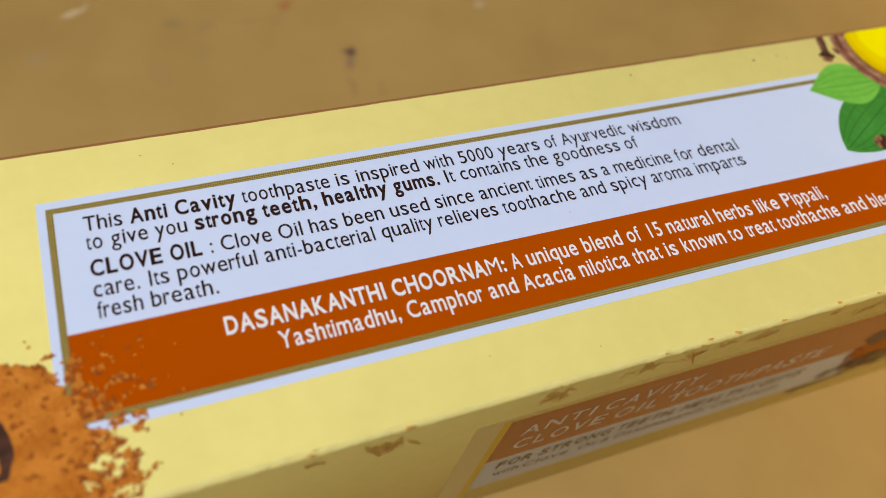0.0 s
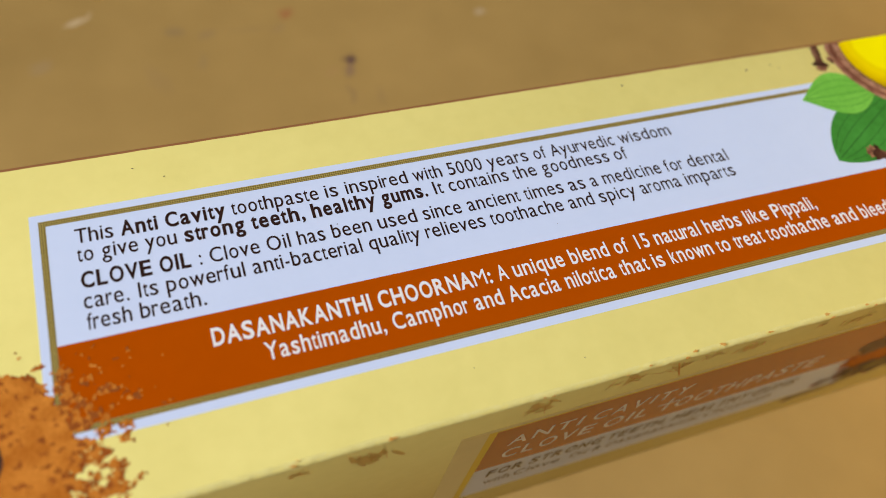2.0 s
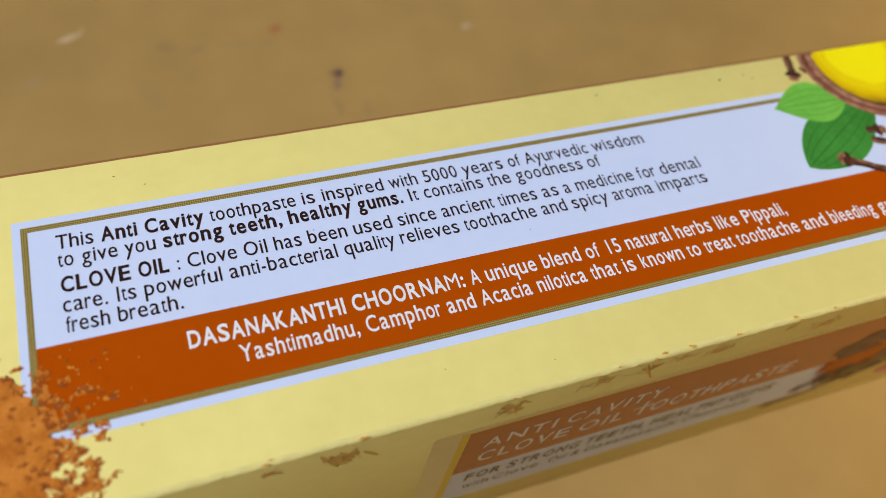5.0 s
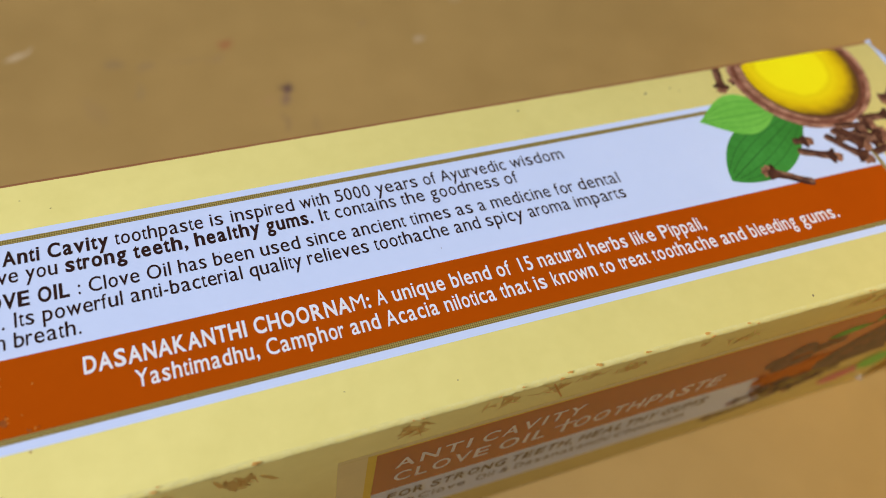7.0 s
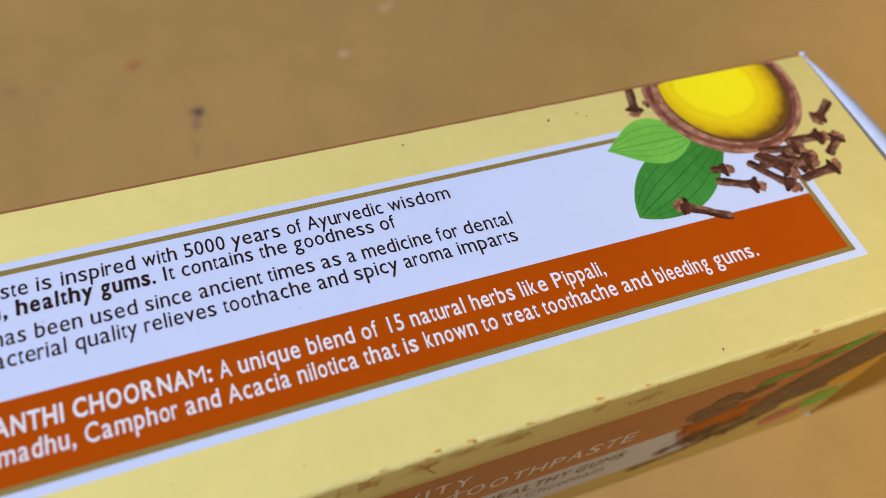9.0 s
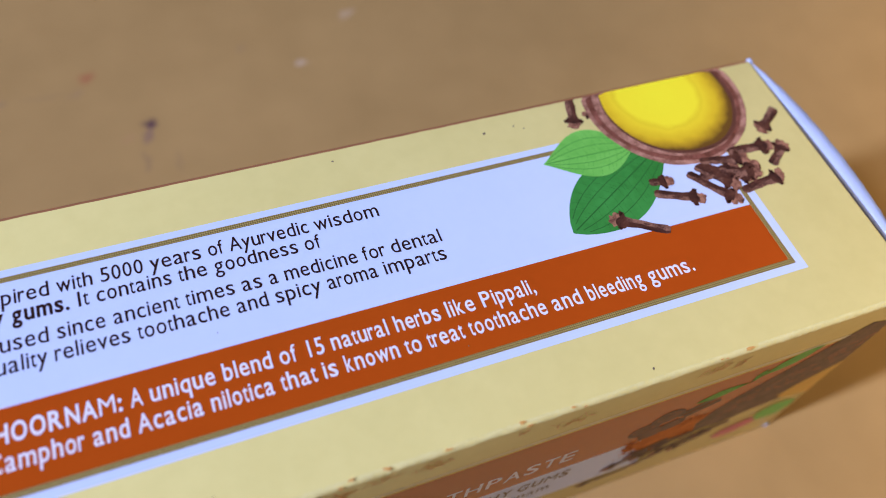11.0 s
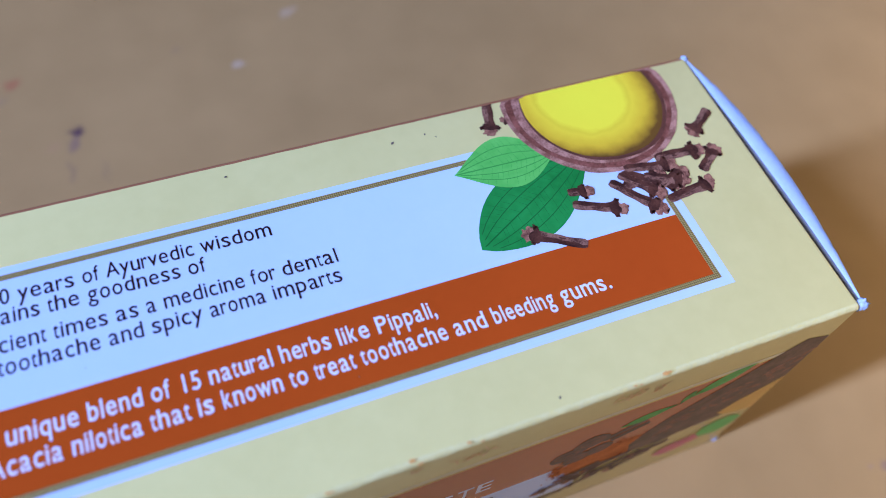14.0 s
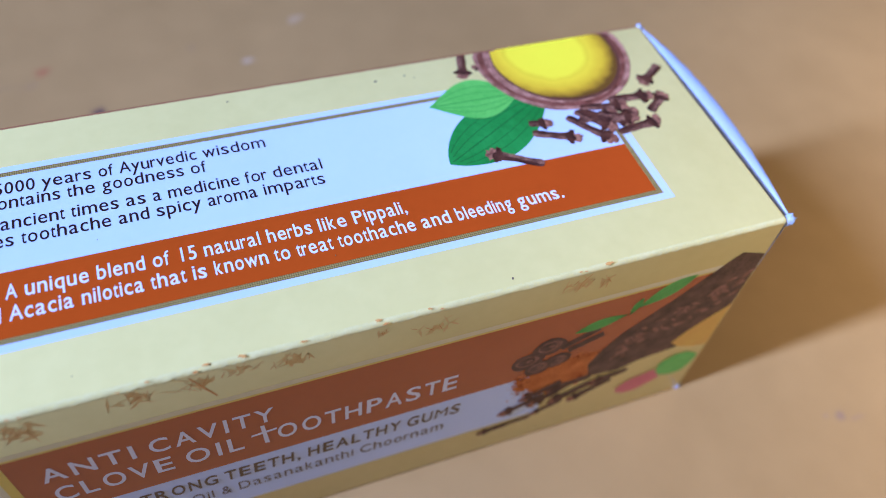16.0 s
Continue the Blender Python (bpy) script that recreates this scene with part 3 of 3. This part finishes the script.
def clove(face, head, tail, wide, layer, seed, mat=None, vmax=None):
    """A dried clove: a slim stem, a dark collar of pointed sepals and a round paler head."""
    h, t = Vector(head), Vector(tail)
    ax = t - h
    ln = ax.length
    d = ax / ln
    s = Vector((-d.y, d.x))
    n = 16
    wide *= 1.08
    wid = lambda q, e: wide * (0.34 + 0.10 * noise.noise((q * 4, seed, e))) * (1.3 - 0.9 * q if q < 0.35 else 0.985) * min(1.0, 0.6 + 8 * (1 - q))
    clip = lambda o: [(u, min(v, vmax)) if vmax is not None else (u, v) for u, v in o]
    pts = [h + ax * (i / n) - s * wid(i / n, 0.3) for i in range(n + 1)] + [t - ax * (i / n) + s * wid(1 - i / n, 2.3) for i in range(n + 1)]
    ob = part("printed_clove", shape(face, clip([tuple(p) for p in pts]), layer), mat or CLOVE_STEM, carton, "printed dried clove")
    # dark flank and wrinkles of the stem
    flank = [h + ax * q - s * wid(q, 0.3) for q in (0.1 + 0.9 * i / 10 for i in range(11))] + [h + ax * q - s * wid(q, 0.3) * (0.05 + 0.7 * noise.noise((q * 6, seed, 7))) for q in (1.0 - 0.9 * i / 10 for i in range(11))]
    darks = [shape(face, clip([tuple(p) for p in flank]), layer + 0.15)]
    for j in range(3):
        q = h + ax * (0.35 + 0.2 * j) + s * wide * 0.12 * (1 if j % 2 else -0.3)
        darks.append(shape(face, clip(blob(q.x, q.y, 0.07 * ln, 0.05 * wide, 0.5, 9, math.degrees(math.atan2(d.y, d.x)), seed + j)), layer + 0.2))
    part("clove_flank", join(darks), CLOVE, ob, "darker wrinkled flank")
    c = h + d * 0.28 * wide
    head_ob = part("clove_head", shape(face, clip(blob(h.x - d.x * 0.12 * wide, h.y - d.y * 0.12 * wide, 0.52 * wide, 0.44 * wide, 0.6, 26, seed * 40, seed, 2.4)), layer + 0.4), CLOVE_HEAD, ob, "rounded tan bud")
    spikes = []
    for j, a in enumerate((-1.25, -0.75, 0.8, 1.3)):
        o = d * math.cos(a) * -0.55 + s * math.sin(a)
        p = c + s * wide * 0.30 * (1 if a > 0 else -1)
        tip = p + o.normalized() * wide * (0.42 + 0.16 * noise.noise((seed, j, 1.5)))
        w = d * 0.20 * wide
        spikes.append(shape(face, clip([tuple(p - w), tuple(p + w), tuple(tip + w * 0.4), tuple(tip - w * 0.3)]), layer + 0.6))
    spikes.append(shape(face, clip(blob(c.x, c.y, 0.34 * wide, 0.56 * wide, 0.5, 16, math.degrees(math.atan2(d.y, d.x)), seed + 5)), layer + 0.7))
    part("sepal_collar", join(spikes), CLOVE, ob, "dark pointed sepals")
    return ob


EDGE = W - 0.6
for args in (((-32.2, 37.6), (-30.6, 43.0), 1.7, 3, 1.0), ((-29.7, 38.6), (-28.4, 37.4), 1.1, 3, 2.0)):
    clove(TOP, *args, vmax=EDGE)
leaf(TOP, (-40.3, 20.95), (-21.0, 31.5), 4.9, 4.7, LEAF_DARK, 3, 7, 0.8)
leaf(TOP, (-39.4, 32.05), (-25.8, 31.8), 3.8, 4.3, LEAF_LIGHT, 5, 5, 1.12)
bowl = part("printed_bowl", shape(TOP, blob(-17.5, 38.5, 12.1, 12.1, 0.02, 90, 0, 3.0, vmax=EDGE), 7), BOWL, carton, "printed reddish wooden bowl of yellow oil")
for nm, cu, cv, r, lay, mt, lb in (("bowl_band", -17.5, 38.5, 11.45, 8, BOWL_MID, "dark red band"), ("bowl_inside", -17.45, 38.5, 10.7, 9, BOWL, ""), ("bowl_rim", -16.9, 38.3, 10.15, 10, BOWL_EDGE, "dark inner rim"),
                                   ("oil", -17.1, 38.4, 9.75, 11, OIL_PHOTO, "bright yellow oil")):
    part(nm, shape(TOP, blob(cu, cv, r, r, 0.02, 80, 0, lay, vmax=EDGE), lay), mt, bowl, lb)
for k, (a, b, w) in enumerate((((-33.9, 21.2), (-28.0, 17.8), 1.9), ((-21.8, 21.4), (-27.2, 23.6), 1.8), ((-17.0, 20.0), (-21.2, 25.3), 1.9), ((-9.0, 21.4), (-15.2, 20.6), 1.8),
                               ((-13.0, 22.6), (-19.2, 25.9), 2.0), ((-14.6, 24.4), (-19.6, 24.2), 1.9), ((-11.6, 23.9), (-17.0, 22.4), 1.8), ((-7.6, 26.7), (-13.6, 27.0), 1.9), ((-5.3, 26.0), (-8.6, 23.4), 1.7), ((-6.2, 29.6), (-2.2, 32.4), 1.9),
                               ((-24.6, 24.9), (-27.0, 25.4), 1.6), ((-12.4, 25.6), (-18.4, 26.6), 1.8), ((-16.0, 22.2), (-19.6, 26.0), 1.9), ((-12.0, 22.8), (-16.4, 24.9), 1.7))):
    clove(TOP, a, b, w, 5.5 + 0.95 * k, 10.0 + 3.1 * k)


def powder(face, cu, cv, ru, rv, count, reach, layer, seed, keep, grain=1.0):
    """A heap of spice powder: one ragged patch, and fine and coarse grains scattered round it."""
    rnd = random.Random(seed)
    rag = [(u, v) for u, v in blob(cu, cv, ru, rv, 0.30, 260, 0, seed, 3.2)]
    rag = [(cu + (u - cu) * q, cv + (v - cv) * q) for (u, v), q in ((p, rnd.uniform(0.92, 1.06)) for p in rag)]
    ob = part("printed_powder", shape(face, rag, layer, (cu, cv)), POWDER, carton, "printed heap of orange-brown spice powder")
    for mat, share, lift, lb in ((POWDER, 0.7, 1, "scattered orange grains"), (POWDER_DARK, 0.3, 2, "scattered darker grains")):
        bits = []
        for _ in range(int(count * share)):
            a, q = rnd.uniform(0, 2 * math.pi), 0.88 + abs(rnd.gauss(0, reach)) - 0.12 * (lift == 2)
            clump = 1 + 0.25 * noise.noise((math.cos(a) * 4 + seed, math.sin(a) * 4, seed))
            u, v = cu + ru * q * clump * math.cos(a), cv + rv * q * clump * math.sin(a)
            r = grain * rnd.uniform(0.08, 0.36) * max(0.3, 1.6 - q * 0.75)
            if keep(u, v):
                bits.append(shape(face, blob(u, v, r * rnd.uniform(0.7, 1.7), r, 0.5, 9, rnd.uniform(0, 180), rnd.uniform(0, 50)), layer + lift + rnd.uniform(-0.4, 0.4)))
        tagged(part("powder_grain", join(bits), mat, ob, lb), kind="stuff")
    return ob


def powder_field():
    """Spice powder over the corner of the top side: a dense heap that breaks up into clumps, crumbs and dust."""
    rnd = random.Random(5)
    step, u0, u1, v0, v1 = 0.19, -157.0, -129.0, 0.75, 20.5
    nu, nv = int((u1 - u0) / step), int((v1 - v0) / step)

    def density(u, v):
        """1 inside the heap, falling to 0 at the end of the scatter."""
        rim = -140.4 + 0.8 * math.sin(v * 0.9 + 0.6) if v < 9.5 else -140.0 - 0.36 * (v - 9.5) ** 1.25
        heap = 0.5 + (rim - u) / 1.5
        heap = min(heap, 0.5 + (17.6 - 0.25 * abs(u + 150) - v) / 1.0)
        crumbs = 0.74 - 0.085 * max(0.0, u - rim) - 0.02 * abs(v - 5.0)
        tongue = 0.85 - math.hypot((u + 138.2) / 3.4, (v - 2.6) / 2.0) * 0.55
        mist = 0.62 - math.hypot((u + 140.0) / 7.0, (v - 11.0) / 7.0) * 0.42
        return max(min(1.0, heap), crumbs if v < 10.5 else 0.0, tongue, mist, 0.0)

    def chance(u, v):
        a = noise.noise((u * 0.75, v * 0.75, 4.0)) * 0.5 + noise.noise((u * 1.9, v * 1.9, 9.0)) * 0.35 + noise.noise((u * 4.3, v * 4.3, 2.0)) * 0.22
        return 0.5 + a * 0.95

    verts = [TOP.at(u0 + (i + rnd.uniform(-0.42, 0.42)) * step, v0 + max(0.0, j + rnd.uniform(-0.42, 0.42)) * step, 3.5) for j in range(nv + 1) for i in range(nu + 1)]
    dark_verts = [Vector((p.x, p.y, p.z + 0.000008)) for p in verts]
    light, dark = [], []
    for j in range(nv):
        for i in range(nu):
            u, v = u0 + (i + 0.5) * step, v0 + (j + 0.5) * step
            d = density(u, v)
            if d <= 0.03 or (v > 18.3 and u > -142) or chance(u, v) > d * 1.02:
                continue
            k = j * (nu + 1) + i
            quad = (k, k + 1, k + nu + 2, k + nu + 1)
            light.append(quad)
            shade = noise.noise((u * 1.5 + 30, v * 1.5, 1.0)) + 0.6 * noise.noise((u * 3.6, v * 3.6, 6.0))
            if shade > (0.42 if d > 0.85 else 0.12 if v < 9 else 0.0):
                dark.append(quad)

    def cloth(name, points, faces, mat, parent, label):
        me = bpy.data.meshes.new(name)
        me.from_pydata(points, [], faces)
        me.materials.append(mat)
        ob = new(name, me)
        ob.parent = parent
        return tagged(ob, label)

    heap = cloth("printed_powder", verts, light, POWDER, carton, "printed heap of orange-brown spice powder")
    tagged(cloth("powder_grain", dark_verts, dark, POWDER_DARK, heap, "scattered darker grains"), kind="stuff")


powder_field()
stick = part("cinnamon_stick", shape(TOP, blob(-149.3, 9.2, 4.4, 2.6, 0.12, 40, -65, 2.0), 6), CLOVE, carton, "printed cinnamon stick end")
part("stick_core", shape(TOP, blob(-149.6, 7.4, 2.4, 1.9, 0.2, 24, -65, 6.0), 7), POWDER, stick)

# ---- front side print ----
part("white_panel", shape(FRONT, rect(-97.8, 8.6, -30.0, 22.0), 0), INK_WHITE, carton, "white printed strip")
part("orange_band", shape(FRONT, rect(-97.8, 21.4, -8.0, 36.9), 1), INK_CHESTNUT, carton, "chestnut brown printed panel")
part("border_line", shape(FRONT, rect(-98.9, 3.0, -97.8, 37.25), 2), INK_LEMON, carton, "bright yellow border line")
part("border_line", shape(FRONT, rect(-97.8, 36.9, -10.0, 37.25), 2), INK_LEMON, carton, "bright yellow border line")
part("border_line", shape(FRONT, rect(-102.5, 37.35, -8.0, 38.3), 2), INK_CREAM, carton, "cream border line")
part("border_line", shape(FRONT, rect(-102.5, 2.0, -98.9, 37.25), 1), INK_CREAM, carton, "pale border strip")
text_line(FRONT, "ANTI CAVITY", (-95.0, -83.6, -69.3), 30.0, 3.2, INK_PALE, thin=0.014, spacing=0.08)
text_line(FRONT, "CLOVE OIL", (-95.0, -80.3, -73.4), 24.6, 3.5, INK_PALE, thin=0.014, spacing=0.06)
text_line(FRONT, "OOTHPASTE", (-69.2, -45.1), 24.6, 3.5, INK_PALE, thin=0.014, spacing=0.06)
text_line(FRONT, "*FOR *STRONG *TEETH, *HEALTHY *GUMS", (-95.4, -89.0, -76.7, -65.8, -51.8, -43.9), 16.7, 2.7, INK_BROWN, fat=0.02, spacing=0.06, slant=0.04)
text_line(FRONT, "with Clove Oil & Dasanakanthi Choornam", (-95.0, -90.4, -81.5, -77.7, -75.4, -58.5, -46.0), 12.6, 2.4, INK_BROWN, spacing=0.03)
part("letter_stem", shape(FRONT, [(-70.9, 24.5), (-70.3, 24.3), (-70.6, 29.3), (-71.1, 29.3)], 5), INK_PALE, carton, "upright stroke of a crossed letter")
part("letter_bar", shape(FRONT, [(-72.4, 27.0), (-69.2, 27.35), (-69.2, 27.85), (-72.3, 27.5)], 5.5), INK_PALE, carton, "cross stroke of a crossed letter")


def ornament(u, v, wide, high, seed):
    """A small tan sketch of petals below the fold, in many thin strokes, with rust dabs on the fold itself."""
    rnd = random.Random(seed)
    top = lambda q: [(a, min(b, H - 0.75)) for a, b in q]
    strokes = []
    for j in range(10 + int(3 * wide)):
        a, b = u + rnd.gauss(0, 0.42) * wide, v + rnd.gauss(0, 0.40) * high
        strokes.append(shape(FRONT, top(blob(a, b, rnd.uniform(0.35, 0.9) * high, rnd.uniform(0.05, 0.16) * high, 0.6, 18, rnd.uniform(20, 160), seed + j, 2.2)), 3 + 0.25 * j))
    ob = tagged(part("printed_ornament", join(strokes), INK_TAN, carton, "small tan floral sketch"), kind="stuff")
    fine = [shape(FRONT, top(blob(u + rnd.gauss(0, 0.4) * wide, v + rnd.gauss(0, 0.35) * high, rnd.uniform(0.3, 0.8) * high, 0.05, 0.5, 12, rnd.uniform(30, 150), seed - j)), 9 + 0.2 * j) for j in range(4)]
    tagged(part("sketch_line", join(fine), INK_RUST, ob, "thin rust pencil lines"), kind="stuff")
    for j in range(2):
        a, x, r = radians(rnd.uniform(30, 80)), u + rnd.uniform(-0.6, 0.6) * wide, rnd.uniform(0.08, 0.2)
        bm = bmesh.new()
        ring = []
        for i in range(12):
            q = 2 * math.pi * i / 12
            b = a + r * math.sin(q) * rnd.uniform(0.5, 1.5) / 0.85
            ring.append(bm.verts.new(Vector((x + 2.2 * r * math.cos(q) * rnd.uniform(0.5, 1.5), 0.6 - (0.79 + 0.015 * j) * math.cos(b), H - 0.6 + (0.79 + 0.015 * j) * math.sin(b))) * MM))
        bm.faces.new(ring)
        part("fold_dab", bm, INK_RUST, ob, "rust dab on the fold")


for k, (u, v, wide, high) in enumerate(((-31.0, 42.6, 1.5, 1.6), (-27.2, 41.9, 0.8, 1.1), (-49.0, 41.5, 3.2, 1.2), (-56.0, 43.4, 0.9, 0.7), (-66.0, 42.6, 2.8, 1.5), (-71.8, 43.4, 1.8, 1.0), (-76.4, 42.8, 2.6, 1.5), (-82.6, 42.9, 2.6, 1.4), (-93.4, 42.2, 2.6, 2.0), (-113.0, 41.4, 3.2, 2.2), (-121.0, 42.8, 1.2, 1.0))):
    ornament(u, v, wide, high, 40 + k)
part("printed_stalk", shape(FRONT, [(-77.2, 44.4), (-76.95, 44.4), (-74.7, 39.4), (-74.9, 39.3)], 12), INK_RUST, carton, "rust printed stalk")

# spices at the end of the front side
powder(FRONT, -28.0, 19.5, 7.8, 4.8, 260, 0.14, 3, 11, lambda u, v: 8 < v < 30 and u < -16)
big = part("printed_bowl", shape(FRONT, [(-23.9, 19.9), (-22.4, 23.4), (-20.2, 26.7), (-13.2, 32.9), (-6.9, 39.2), (-5.7, 40.2), (-1.5, 38.5), (-1.5, 19.8), (-8.3, 17.1), (-14.2, 16.4), (-17.7, 15.1), (-22.8, 15.9)], 6), CLOVE_DARK, carton, "printed dark bowl heaped with cloves")
rnd = random.Random(77)
part("clove_pile", join([shape(FRONT, blob(u, v, rnd.uniform(0.5, 1.2), rnd.uniform(0.18, 0.4), 0.4, 12, rnd.uniform(-60, 60), rnd.uniform(0, 60)), 7 + rnd.uniform(-0.5, 0.5))
                         for u, v in ((x, 20.5 + (x + 22) * 0.62 + rnd.uniform(-3.5, 2.6)) for x in [rnd.uniform(-20, -1.8) for _ in range(60)])]), CLOVE_LIGHT, big, "paler clove stems")["kind"] = "stuff"
part("oil", shape(FRONT, [(-9.3, 19.0), (-7.6, 21.4), (-5.5, 23.2), (-1.5, 26.4), (-1.5, 15.1), (-4.0, 15.6), (-7.3, 17.0)], 8), OIL_AMBER, big, "amber oil")
for k, (u, v, r) in enumerate(((-34.8, 26.2, 2.1), (-31.9, 28.8, 2.1), (-29.9, 24.2, 1.8), (-32.8, 23.6, 1.8))):
    roll = part("cinnamon_roll", shape(FRONT, blob(u, v, r * 1.2, r, 0.14, 26, 0, u), 6 + k), CLOVE_DARK, carton, "printed cinnamon quill end")
    part("roll_ring", shape(FRONT, blob(u, v, r * 0.85, r * 0.66, 0.12, 22, 0, u + 3), 6.3 + k), CLOVE_LIGHT, roll)
    part("roll_core", shape(FRONT, blob(u - 0.2, v, r * 0.6, r * 0.46, 0.2, 18, 0, u + 6), 6.6 + k), CLOVE_DARK, roll)
    part("roll_eye", shape(FRONT, blob(u + 0.25, v, r * 0.26, r * 0.2, 0.2, 12, 0, u + 8), 6.8 + k), CLOVE_LIGHT, roll)
for k, (a, b) in enumerate((((-30.0, 27.4), (-24.6, 30.2)), ((-28.6, 26.2), (-23.6, 28.4)))):
    d = (Vector(b) - Vector(a)).normalized()
    n = Vector((-d.y, d.x)) * 0.75
    part("cinnamon_stick", shape(FRONT, [tuple(Vector(a) - n), tuple(Vector(b) - n), tuple(Vector(b) + n * 0.8), tuple(Vector(a) + n)], 5.2 + 0.4 * k), CLOVE_DARK, carton, "printed cinnamon stick")
leaf(FRONT, (-28.6, 30.6), (-20.8, 31.9), 1.1, 1.3, LEAF_LIGHT, 8, 3)
leaf(FRONT, (-11.8, 37.6), (-19.6, 32.9), 1.7, 1.5, LEAF_LIGHT, 8, 3)
leaf(FRONT, (-19.4, 35.2), (-20.4, 31.6), 0.7, 0.7, LEAF_LIGHT, 8, 2)
part("printed_petal", shape(FRONT, blob(-11.6, 8.2, 4.2, 2.5, 0.2, 26, 20, 3.3), 9), PINK, carton, "printed pink petal")
part("printed_petal", shape(FRONT, blob(-5.6, 10.9, 3.8, 3.4, 0.15, 26, -20, 7.3), 9.5), LEAF_LIGHT, carton, "printed green leaf piece")
for k, (a, b, w) in enumerate((((-38.9, 6.8), (-31.0, 7.6), 1.5), ((-35.8, 11.6), (-30.0, 14.2), 1.9), ((-31.0, 12.2), (-25.6, 15.4), 2.2), ((-27.4, 11.0), (-21.6, 13.6), 2.1), ((-29.0, 15.4), (-22.4, 15.8), 2.0), ((-24.0, 9.8), (-18.0, 12.6), 1.9), ((-30.4, 8.6), (-26.0, 10.2), 1.4), ((-33.0, 14.8), (-27.6, 17.0), 1.8), ((-21.0, 13.4), (-15.6, 14.4), 1.9))):
    clove(FRONT, a, b, w, 10 + 1.1 * k, 60.0 + 2.3 * k, CLOVE_DARK)

# dust on the top side
for k, (u, v, r) in enumerate(((-65.5, 40.0, 0.15), (-44.9, 39.2, 0.22), (-40.5, 39.4, 0.15), (-39.3, 38.6, 0.10), (-131.1, 39.3, 0.09), (-127.8, 37.4, 0.07), (-39.6, 1.6, 0.16), (-58.5, 10.6, 0.09), (-100.5, 5.2, 0.07), (-88.0, 3.1, 0.08), (-110.0, 26.4, 0.07), (-84.0, 20.4, 0.06))):
    part("dust_speck", shape(TOP, blob(u, v, r * 1.3, r * 0.7, 0.5, 12, 40 * k, k), 5), DUST, carton, "tiny dark speck")
